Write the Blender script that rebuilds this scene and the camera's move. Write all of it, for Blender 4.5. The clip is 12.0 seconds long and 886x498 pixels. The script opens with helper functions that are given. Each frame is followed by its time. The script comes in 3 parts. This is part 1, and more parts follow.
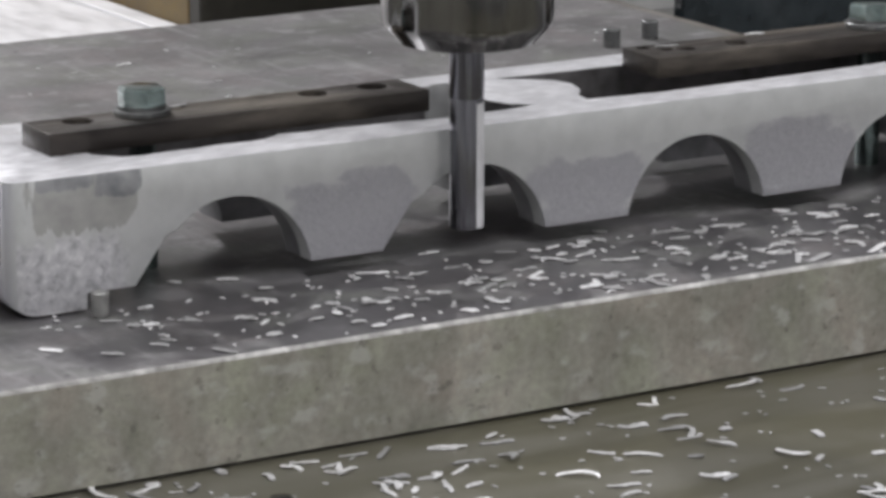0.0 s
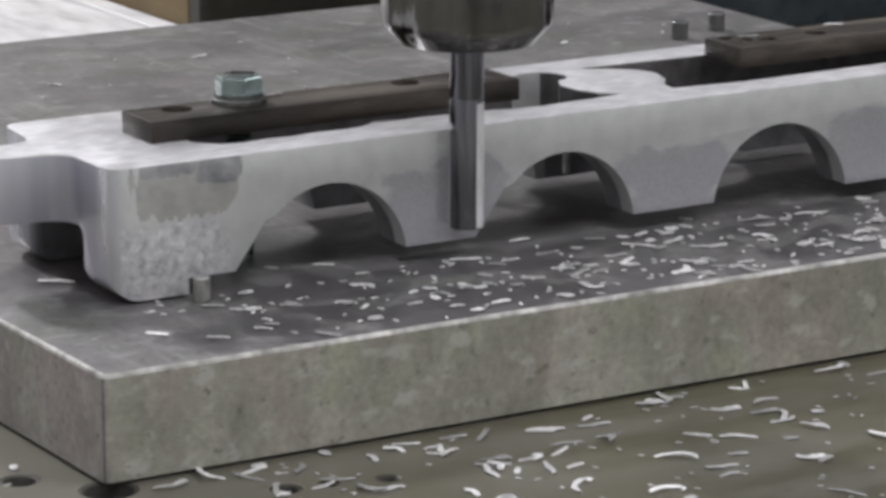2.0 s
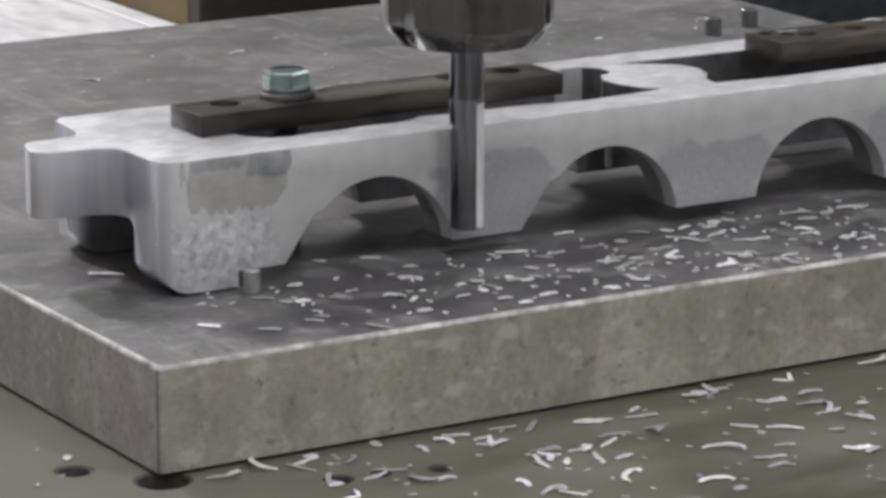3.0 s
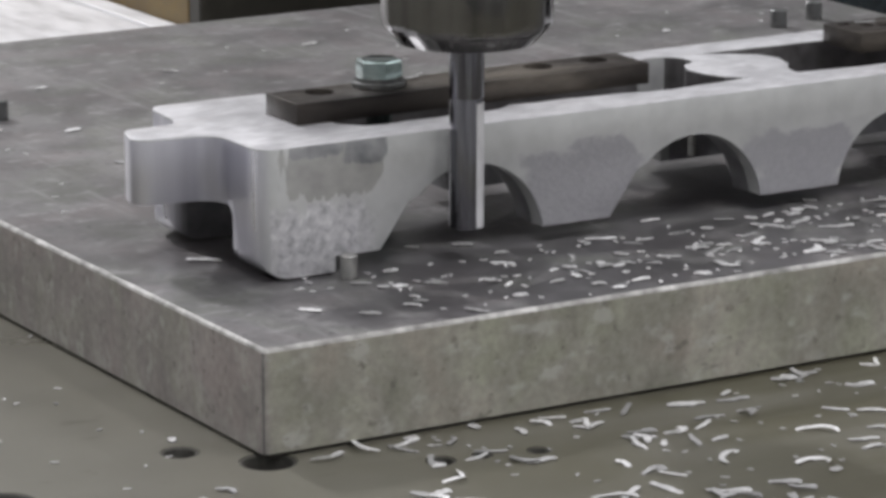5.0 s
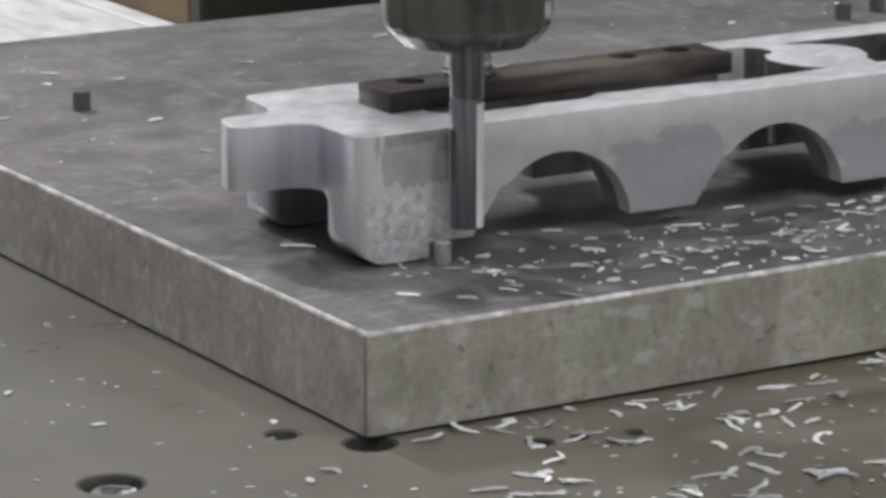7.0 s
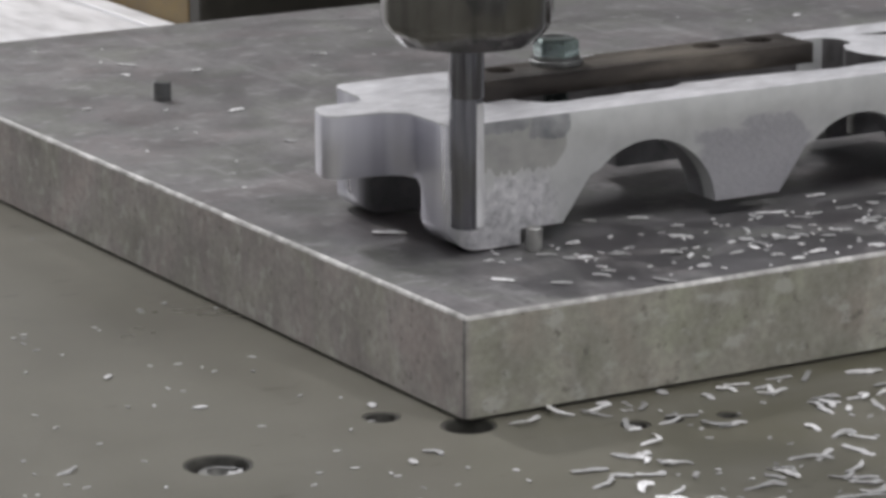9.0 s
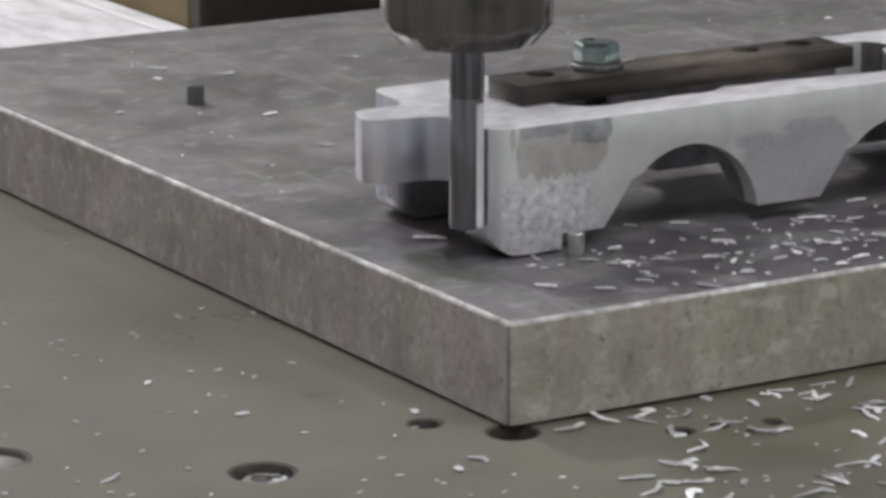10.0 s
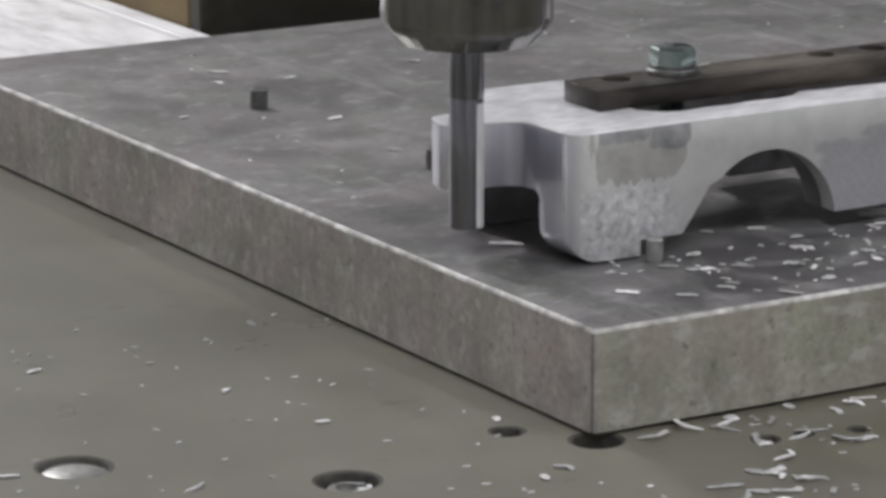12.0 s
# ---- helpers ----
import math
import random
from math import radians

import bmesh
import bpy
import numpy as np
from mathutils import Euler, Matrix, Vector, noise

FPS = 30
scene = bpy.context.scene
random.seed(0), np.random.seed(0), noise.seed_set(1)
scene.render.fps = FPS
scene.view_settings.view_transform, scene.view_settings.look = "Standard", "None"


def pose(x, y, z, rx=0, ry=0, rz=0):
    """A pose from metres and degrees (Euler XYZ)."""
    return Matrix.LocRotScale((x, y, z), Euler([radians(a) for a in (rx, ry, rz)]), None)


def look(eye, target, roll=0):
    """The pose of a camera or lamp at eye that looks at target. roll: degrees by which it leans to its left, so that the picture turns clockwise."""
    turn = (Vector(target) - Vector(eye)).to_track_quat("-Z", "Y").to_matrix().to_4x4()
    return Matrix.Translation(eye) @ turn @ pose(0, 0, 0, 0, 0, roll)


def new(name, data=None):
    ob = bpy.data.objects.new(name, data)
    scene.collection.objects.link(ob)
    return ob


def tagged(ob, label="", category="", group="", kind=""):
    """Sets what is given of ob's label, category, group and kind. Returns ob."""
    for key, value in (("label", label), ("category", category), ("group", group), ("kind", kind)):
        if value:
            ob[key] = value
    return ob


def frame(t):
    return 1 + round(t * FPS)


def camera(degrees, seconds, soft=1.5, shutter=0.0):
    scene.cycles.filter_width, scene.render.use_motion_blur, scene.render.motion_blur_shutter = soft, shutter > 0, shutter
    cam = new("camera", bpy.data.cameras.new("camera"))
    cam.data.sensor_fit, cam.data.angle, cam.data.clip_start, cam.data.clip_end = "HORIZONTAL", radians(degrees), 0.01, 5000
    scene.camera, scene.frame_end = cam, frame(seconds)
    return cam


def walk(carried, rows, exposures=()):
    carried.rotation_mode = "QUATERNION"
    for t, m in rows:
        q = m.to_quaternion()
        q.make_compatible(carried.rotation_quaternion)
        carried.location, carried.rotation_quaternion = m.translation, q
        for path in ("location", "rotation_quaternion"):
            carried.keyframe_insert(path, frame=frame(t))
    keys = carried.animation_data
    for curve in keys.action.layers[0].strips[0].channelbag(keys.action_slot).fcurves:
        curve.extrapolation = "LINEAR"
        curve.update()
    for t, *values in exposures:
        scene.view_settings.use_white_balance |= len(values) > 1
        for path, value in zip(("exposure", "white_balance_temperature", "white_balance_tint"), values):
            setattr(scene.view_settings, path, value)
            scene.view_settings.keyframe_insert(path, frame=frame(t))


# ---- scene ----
# A milling machine: the table carries a fixture plate and an aluminium casting past a
# fixed end mill. Millimetre figures below are in the plate's space: x along its front
# edge, y away from the viewer, z up from its top face, origin at its near corner.
TOP = 0.945            # height of the plate's top face over the shop floor
PLATE_H = 0.0456
MILL = (0.1099, 0.0832)   # axis of the end mill, fixed in the shop

cam = camera(13.9, 12.0, soft=3.6)
EYE = pose(-0.6886, -1.2291, 1.3319, 90 - 13.967, 0, -30.938)
walk(cam, [(0.0, EYE), (12.0, EYE)], exposures=[(0.0, 0.06), (0.8, 0.02), (6.2, 0.0), (8.3, -0.08), (9.5, -0.06), (12.0, -0.03)])

# ---- light: rows of ceiling lamps in a closed shop ----
world = bpy.data.worlds.new("shop_air")
world.use_nodes = True
world.node_tree.nodes["Background"].inputs[0].default_value = (0.5, 0.52, 0.55, 1)
world.node_tree.nodes["Background"].inputs[1].default_value = 0.05
scene.world = world

LAMP_COLOUR = (0.985, 0.972, 1.0)
LAMPS = [(x, -1.6, 3.40, power) for x, power in ((-2.1, 20.0), (-0.5, 32.0), (1.1, 36.0), (2.7, 36.0))]
LAMPS += [(x, 0.5, 3.40, power) for x, power in ((-2.1, 10.0), (-0.5, 5.6), (1.1, 6.2), (2.7, 6.2))]
LAMPS.append((-0.25, 4.2, 4.20, 258.0))                   # the strong one behind the machine
for lx, ly, lz, power in LAMPS:
    data = bpy.data.lights.new("tube_light", "AREA")
    data.shape, data.size, data.size_y = "RECTANGLE", 0.28, 0.7 if power > 100 else 1.4
    data.energy, data.color = power, LAMP_COLOUR
    lamp = new("tube_light", data)
    lamp.matrix_world = look((lx, ly, lz), (lx, ly + 0.001, 0))


# ---- materials ----
def material(name, base, rough=0.5, metal=0.0):
    m = bpy.data.materials.new(name)
    m.use_nodes = True
    n = m.node_tree.nodes
    b = n["Principled BSDF"]
    b.inputs["Base Color"].default_value = (*base, 1)
    b.inputs["Roughness"].default_value = rough
    b.inputs["Metallic"].default_value = metal
    return m, n, m.node_tree.links, b


def texture(n, l, scale, detail=4.0, stretch=(1, 1, 1), rough=0.55, distort=0.0):
    """Noise in object space, scale in waves a metre."""
    co = n.new("ShaderNodeTexCoord")
    mp = n.new("ShaderNodeMapping")
    mp.inputs["Scale"].default_value = stretch
    mp.inputs["Location"].default_value = (3.173, 1.731, 5.317)
    tx = n.new("ShaderNodeTexNoise")
    tx.inputs["Scale"].default_value = scale
    tx.inputs["Detail"].default_value = detail
    tx.inputs["Roughness"].default_value = rough
    tx.inputs["Distortion"].default_value = distort
    l.new(co.outputs["Object"], mp.inputs["Vector"])
    l.new(mp.outputs["Vector"], tx.inputs["Vector"])
    return tx.outputs["Fac"]


def ramp(n, l, fac, stops):
    r = n.new("ShaderNodeValToRGB")
    while len(r.color_ramp.elements) < len(stops):
        r.color_ramp.elements.new(0.5)
    for e, (p, c) in zip(r.color_ramp.elements, stops):
        e.position = p
        e.color = (*c, 1) if not isinstance(c, float) else (c, c, c, 1)
    l.new(fac, r.inputs["Fac"])
    return r.outputs["Color"]


def mixed(n, l, fac, a, b, mode="MIX"):
    x = n.new("ShaderNodeMix")
    x.data_type, x.blend_type = "RGBA", mode
    for sock, v in ((x.inputs[0], fac), (x.inputs[6], a), (x.inputs[7], b)):
        if isinstance(v, (int, float)):
            sock.default_value = v
        elif isinstance(v, tuple):
            sock.default_value = (*v, 1)
        else:
            l.new(v, sock)
    return x.outputs[2]


def bump(n, l, b, height, strength=0.3, dist=0.0005):
    k = n.new("ShaderNodeBump")
    k.inputs["Strength"].default_value = strength
    k.inputs["Distance"].default_value = dist
    l.new(height, k.inputs["Height"])
    l.new(k.outputs["Normal"], b.inputs["Normal"])


def blotchy(name, dark, mid, light, rough, metal, big=9.0, small=120.0, relief=0.3, stretch=(1, 1, 1), gloss=0.5, grain=0.75):
    m, n, l, b = material(name, mid, rough[0], metal)
    b.inputs["Specular IOR Level"].default_value = gloss
    f1 = texture(n, l, big, 5, stretch)
    f2 = texture(n, l, small, 4, stretch)
    c1 = ramp(n, l, f1, [(0.33, dark), (0.5, mid), (0.68, light)])
    c2 = ramp(n, l, f2, [(0.3, 0.62), (0.5, 0.95), (0.75, 1.18)])
    l.new(mixed(n, l, grain, c1, c2, "MULTIPLY"), b.inputs["Base Color"])
    l.new(ramp(n, l, f2, [(0.3, rough[0]), (0.7, rough[1])]), b.inputs["Roughness"])
    bump(n, l, b, f2, relief, 0.0003)
    return m


M_EDGE = blotchy("worn_bright_edge", (0.22, 0.218, 0.205), (0.40, 0.395, 0.38), (0.60, 0.595, 0.58), (0.6, 0.75), 0.15, 75, 260, 0.3)


def worn_plate(name, dark, mid, light, speck, pit, metal, rough, oil_shade=0.0, cloud=0.8):
    """Old plate: slow patches of oil and dirt, fine grain, pale scuffs and dark pits."""
    m, n, l, b = material(name, mid, 0.5, metal)
    slow = texture(n, l, 10.4, 6, distort=0.2)
    patch = texture(n, l, 36, 5)
    fine = texture(n, l, 260, 3)
    c = ramp(n, l, slow, [(0.36, dark), (0.52, mid), (0.66, light)])
    c = mixed(n, l, cloud, c, ramp(n, l, patch, [(0.3, 0.6), (0.5, 0.96), (0.7, 1.35)]), "MULTIPLY")
    c = mixed(n, l, 0.6, c, ramp(n, l, fine, [(0.3, 0.72), (0.7, 1.2)]), "MULTIPLY")
    # old coolant and rust tint the steel here greenish, there reddish
    tint = ramp(n, l, texture(n, l, 23, 5, distort=0.5), [(0.36, (0.93, 1.0, 0.86)), (0.5, (1.0, 1.0, 1.0)), (0.64, (1.07, 0.97, 0.97))])
    c = mixed(n, l, 0.5, c, tint, "MULTIPLY")
    if not oil_shade:
        # purplish left face, greenish rest: the light's colour on each face is painted in
        face_x = n.new("ShaderNodeSeparateXYZ")
        l.new(n.new("ShaderNodeTexCoord").outputs["Object"], face_x.inputs[0])
        light_cast = n.new("ShaderNodeMapRange")
        light_cast.inputs["From Min"].default_value, light_cast.inputs["From Max"].default_value = 0.0005, 0.004
        l.new(face_x.outputs["X"], light_cast.inputs["Value"])
        c = mixed(n, l, 1.0, c, mixed(n, l, light_cast.outputs[0], (1.02, 0.985, 1.02), (1.0, 1.005, 0.945)), "MULTIPLY")
        streak = ramp(n, l, texture(n, l, 85, 4, (1, 1, 0.25)), [(0.33, 0.78), (0.5, 1.0), (0.68, 1.08)])
        c = mixed(n, l, 0.7, c, streak, "MULTIPLY")
    scuff = ramp(n, l, texture(n, l, 105, 4, (0.7, 1, 0.9)), [(0.57, 0.0), (0.68, 0.6)])
    c = mixed(n, l, scuff, c, speck)
    c = mixed(n, l, ramp(n, l, texture(n, l, 170, 3), [(0.28, 0.75), (0.38, 0.0)]), c, pit)
    if oil_shade:
        # oil blotches, darkest before and under the casting, where they also paint its shade
        sep = n.new("ShaderNodeSeparateXYZ")
        l.new(n.new("ShaderNodeTexCoord").outputs["Object"], sep.inputs[0])
        shade_zone = n.new("ShaderNodeMapRange")
        shade_zone.inputs["From Min"].default_value, shade_zone.inputs["From Max"].default_value = 0.14, 0.26
        shade_zone.inputs["To Min"].default_value, shade_zone.inputs["To Max"].default_value = 1.0, 0.12
        l.new(sep.outputs["Y"], shade_zone.inputs["Value"])
        reach = n.new("ShaderNodeMapRange")
        reach.inputs["From Min"].default_value, reach.inputs["From Max"].default_value = 0.0, 0.055
        reach.inputs["To Min"].default_value, reach.inputs["To Max"].default_value = 0.1, 1.0
        l.new(sep.outputs["X"], reach.inputs["Value"])
        run = ramp(n, l, texture(n, l, 24, 6, (0.8, 1, 1), 0.62, 0.8), [(0.43, 0.0), (0.53, oil_shade)])
        wet = mixed(n, l, 1.0, mixed(n, l, 1.0, run, shade_zone.outputs[0], "MULTIPLY"), reach.outputs[0], "MULTIPLY")
        # pale drag marks left by parts slid over the plate
        drag = ramp(n, l, texture(n, l, 95, 3, (1.6, 0.13, 1)), [(0.56, 0.0), (0.68, 0.45)])
        drag = mixed(n, l, 1.0, drag, ramp(n, l, texture(n, l, 11, 3), [(0.45, 0.0), (0.6, 1.0)]), "MULTIPLY")
        c = mixed(n, l, drag, c, speck)
        c = mixed(n, l, wet, c, pit)
    l.new(c, b.inputs["Base Color"])
    dry = ramp(n, l, patch, [(0.3, rough[0]), (0.7, rough[1])])
    l.new(mixed(n, l, wet, dry, (0.3, 0.3, 0.3)) if oil_shade else dry, b.inputs["Roughness"])
    bump(n, l, b, fine, 0.25, 0.0003)
    return m


# Shaded copy of the plate steel for the top, besides its oil and dirt.
M_PLATETOP = worn_plate("shaded_plate_face", (0.145, 0.141, 0.142), (0.175, 0.171, 0.172), (0.212, 0.207, 0.206), (0.33, 0.325, 0.325), (0.068, 0.064, 0.070), 0.3, (0.4, 0.55), 0.72, 0.4)
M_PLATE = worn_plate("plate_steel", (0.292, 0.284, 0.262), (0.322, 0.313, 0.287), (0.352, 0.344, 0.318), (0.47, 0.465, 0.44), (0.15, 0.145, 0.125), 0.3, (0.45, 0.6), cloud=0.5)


def table_material():
    """Ground iron under a thin oil film; brown coolant streaks on the chip side also paint in the plate's shade."""
    m, n, l, b = material("oiled_cast_iron", (0.142, 0.137, 0.113), 0.3, 0.1)
    slow = texture(n, l, 6, 5)
    c = ramp(n, l, slow, [(0.33, (0.127, 0.122, 0.101)), (0.5, (0.142, 0.137, 0.114)), (0.68, (0.160, 0.155, 0.131))])
    c = mixed(n, l, 0.3, c, ramp(n, l, texture(n, l, 22, 4), [(0.3, 0.7), (0.5, 0.96), (0.7, 1.15)]), "MULTIPLY")
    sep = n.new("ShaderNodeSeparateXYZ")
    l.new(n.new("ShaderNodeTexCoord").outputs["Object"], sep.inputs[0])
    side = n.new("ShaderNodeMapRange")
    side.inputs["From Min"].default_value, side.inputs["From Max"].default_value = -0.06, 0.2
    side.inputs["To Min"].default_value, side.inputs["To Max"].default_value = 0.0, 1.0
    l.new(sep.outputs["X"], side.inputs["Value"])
    # streaks darken this side to deepen the shade before the plate
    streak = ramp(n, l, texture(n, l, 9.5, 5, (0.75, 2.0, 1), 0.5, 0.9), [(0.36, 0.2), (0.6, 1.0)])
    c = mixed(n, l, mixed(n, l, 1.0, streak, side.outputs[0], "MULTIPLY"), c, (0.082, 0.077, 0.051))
    # grime: small dark specks
    c = mixed(n, l, ramp(n, l, texture(n, l, 70, 4, (0.6, 1.2, 1)), [(0.27, 0.55), (0.35, 0.0)]), c, (0.06, 0.056, 0.045))
    l.new(c, b.inputs["Base Color"])
    l.new(ramp(n, l, slow, [(0.3, 0.26), (0.7, 0.36)]), b.inputs["Roughness"])
    return m


M_TABLE = table_material()
M_BAR = blotchy("dark_mill_scale_steel", (0.026, 0.022, 0.02), (0.06, 0.052, 0.045), (0.16, 0.14, 0.115), (0.35, 0.55), 0.5, 32, 260, 0.3, (0.3, 1, 1))
M_ZINC = blotchy("zinc_plated_steel", (0.20, 0.265, 0.255), (0.3, 0.37, 0.36), (0.42, 0.48, 0.47), (0.10, 0.18), 0.95, 40, 300, 0.1)
M_PIN = blotchy("bright_pin_steel", (0.35, 0.35, 0.34), (0.5, 0.5, 0.48), (0.62, 0.61, 0.58), (0.34, 0.42), 0.85, 60, 150, 0.03)
def chip_material():
    """Curled swarf, some pieces bright, some grey with coolant."""
    m, n, l, b = material("aluminium_chip", (0.6, 0.6, 0.6), 0.5, 0.25)
    tone = ramp(n, l, n.new("ShaderNodeObjectInfo").outputs["Random"], [(0.0, (0.3, 0.3, 0.298)), (0.4, (0.5, 0.5, 0.5)), (0.75, (0.7, 0.7, 0.7)), (1.0, (0.88, 0.88, 0.885))])
    isle = ramp(n, l, n.new("ShaderNodeNewGeometry").outputs["Random Per Island"], [(0.0, 0.55), (0.5, 0.9), (1.0, 1.05)])
    grain = ramp(n, l, texture(n, l, 600, 3), [(0.3, 0.78), (0.7, 1.12)])
    l.new(mixed(n, l, 1.0, mixed(n, l, 1.0, tone, isle, "MULTIPLY"), grain, "MULTIPLY"), b.inputs["Base Color"])
    b.inputs["Roughness"].default_value = 0.55
    return m


M_CHIP = chip_material()
# Iron with shade painted into its colour, for bores and the plate's foot.
M_HOLE = blotchy("shadowed_iron", (0.05, 0.05, 0.045), (0.08, 0.078, 0.07), (0.12, 0.115, 0.1), (0.4, 0.6), 0.3, 60, 300)
M_HOLDER = blotchy("ground_tool_steel", (0.20, 0.198, 0.195), (0.22, 0.217, 0.213), (0.24, 0.237, 0.233), (0.08, 0.13), 1.0, 55, 130, 0.01, (1, 1, 0.01))
M_MILL = blotchy("carbide", (0.13, 0.13, 0.15), (0.2, 0.2, 0.222), (0.29, 0.29, 0.312), (0.16, 0.24), 1.0, 420, 700, 0.05, (1, 1, 0.03))

# Pale colour that paints the blurred glint on the end mill.
M_GLINT = blotchy("edge_glint", (0.6, 0.6, 0.615), (0.7, 0.7, 0.715), (0.78, 0.78, 0.795), (0.3, 0.4), 0.2, 60, 300, 0.1, (1, 1, 0.2))
M_WASHER = blotchy("dull_washer_steel", (0.09, 0.094, 0.094), (0.15, 0.154, 0.154), (0.23, 0.234, 0.23), (0.3, 0.45), 0.8, 40, 300, 0.1)
M_WHITE = blotchy("white_sheet", (0.54, 0.54, 0.55), (0.61, 0.61, 0.62), (0.66, 0.66, 0.67), (0.4, 0.5), 0.0, 7, 60, 0.05, (1, 0.3, 1))
M_BROWN = blotchy("ochre_painted_board", (0.10, 0.066, 0.02), (0.135, 0.09, 0.03), (0.165, 0.115, 0.04), (0.45, 0.6), 0.0, 9, 80)
M_DARK = blotchy("dark_olive_panel", (0.012, 0.011, 0.008), (0.02, 0.018, 0.013), (0.03, 0.027, 0.02), (0.45, 0.6), 0.0, 6, 60)
M_BLACK = blotchy("black_glossy_panel", (0.008, 0.012, 0.015), (0.014, 0.02, 0.024), (0.03, 0.036, 0.04), (0.12, 0.25), 0.0, 10, 80, 0.05)
M_COVER = blotchy("brown_grey_enamel", (0.12, 0.11, 0.098), (0.15, 0.138, 0.122), (0.18, 0.166, 0.148), (0.3, 0.45), 0.0, 6, 80, 0.05)
M_CASTBED = blotchy("painted_machine_bed", (0.2, 0.2, 0.19), (0.27, 0.27, 0.255), (0.33, 0.33, 0.31), (0.4, 0.55), 0.0, 3, 50)
# Unseen walls and floor; their broad blotches are added to band the metal's reflections.
M_WALL = blotchy("shop_wall", (0.34, 0.34, 0.335), (0.49, 0.49, 0.485), (0.60, 0.60, 0.594), (0.6, 0.8), 0.0, 1.1, 12, 0.2, (1, 1, 0.12))
M_CEIL = blotchy("shop_ceiling", (0.50, 0.50, 0.49), (0.55, 0.55, 0.54), (0.60, 0.60, 0.59), (0.7, 0.85), 0.0, 0.8, 12)
M_FLOOR = blotchy("shop_concrete", (0.075, 0.075, 0.071), (0.13, 0.13, 0.124), (0.21, 0.21, 0.202), (0.55, 0.75), 0.0, 1.1, 30)


def casting_material():
    """Cast aluminium: bright machined skin, with dull as-cast patches left on the feet."""
    m, n, l, b = material("cast_aluminium", (0.7, 0.7, 0.72), 0.42, 0.42)
    co = n.new("ShaderNodeTexCoord").outputs["Object"]
    fine = texture(n, l, 520, 3)
    mid = texture(n, l, 95, 5)
    edge = texture(n, l, 105, 5, (1.8, 1, 0.4), 0.6)
    foot_edge = texture(n, l, 60, 4, (1, 1, 1.3))
    sep = n.new("ShaderNodeSeparateXYZ")
    l.new(co, sep.inputs[0])

    def blob(cx, cz, rx, rz, rim=edge, ragged=4.2):
        """1 inside an uneven oval on the front wall."""
        def sq(axis, c, r):
            a = n.new("ShaderNodeMath"); a.operation = "SUBTRACT"
            l.new(sep.outputs[axis], a.inputs[0]); a.inputs[1].default_value = c
            d = n.new("ShaderNodeMath"); d.operation = "DIVIDE"
            l.new(a.outputs[0], d.inputs[0]); d.inputs[1].default_value = r
            p = n.new("ShaderNodeMath"); p.operation = "POWER"
            q = n.new("ShaderNodeMath"); q.operation = "ABSOLUTE"
            l.new(d.outputs[0], q.inputs[0]); l.new(q.outputs[0], p.inputs[0]); p.inputs[1].default_value = 4.0
            return p.outputs[0]
        s = n.new("ShaderNodeMath"); s.operation = "ADD"
        l.new(sq("X", cx, rx), s.inputs[0]); l.new(sq("Z", cz, rz), s.inputs[1])
        e = n.new("ShaderNodeMath"); e.operation = "MULTIPLY_ADD"
        l.new(rim, e.inputs[0]); e.inputs[1].default_value = ragged; l.new(s.outputs[0], e.inputs[2])
        front = n.new("ShaderNodeMath"); front.operation = "GREATER_THAN"
        l.new(sep.outputs["Y"], front.inputs[0]); front.inputs[1].default_value = 0.0918
        far = n.new("ShaderNodeMath"); far.operation = "MULTIPLY_ADD"
        l.new(front.outputs[0], far.inputs[0]); far.inputs[1].default_value = 9.0; l.new(e.outputs[0], far.inputs[2])
        return far.outputs[0]

    def inside(value, at, soft):
        r = n.new("ShaderNodeMapRange")
        r.inputs["From Min"].default_value, r.inputs["From Max"].default_value = at - soft, at + soft
        r.inputs["To Min"].default_value, r.inputs["To Max"].default_value = 1.0, 0.0
        l.new(value, r.inputs["Value"])
        return r.outputs[0]

    def largest(a, c):
        k = n.new("ShaderNodeMath"); k.operation = "MAXIMUM"
        l.new(a, k.inputs[0]); l.new(c, k.inputs[1])
        return k.outputs[0]

    feet = None
    for cx, cz, rx, rz in ((0.208, 0.019, 0.034, 0.0245), (0.328, 0.015, 0.032, 0.022), (0.447, 0.018, 0.033, 0.024), (0.565, 0.016, 0.033, 0.023)):
        v = inside(blob(cx, cz, rx, rz, foot_edge, 3.4), 2.6, 0.22)
        feet = v if feet is None else largest(feet, v)
    dull = inside(blob(0.082, 0.047, 0.025, 0.0135), 3.0, 0.12)
    stain = largest(inside(blob(0.099, 0.054, 0.0105, 0.0068), 2.9, 0.2), inside(blob(0.074, 0.058, 0.015, 0.006), 2.8, 0.25))
    pits = inside(blob(0.074, 0.014, 0.028, 0.018), 3.1, 0.5)
    base = ramp(n, l, mid, [(0.3, (0.50, 0.512, 0.508)), (0.6, (0.565, 0.576, 0.572))])
    cast = ramp(n, l, fine, [(0.2, (0.375, 0.375, 0.395)), (0.8, (0.45, 0.45, 0.472))])
    c = mixed(n, l, feet, base, cast)
    pitc = ramp(n, l, texture(n, l, 260, 5, distort=0.4), [(0.34, (0.39, 0.395, 0.41)), (0.45, (0.54, 0.54, 0.56)), (0.56, (0.62, 0.62, 0.635)), (0.68, (0.76, 0.76, 0.77))])
    c = mixed(n, l, pits, c, pitc)
    c = mixed(n, l, dull, c, ramp(n, l, mid, [(0.35, (0.33, 0.33, 0.32)), (0.65, (0.42, 0.42, 0.405))]))
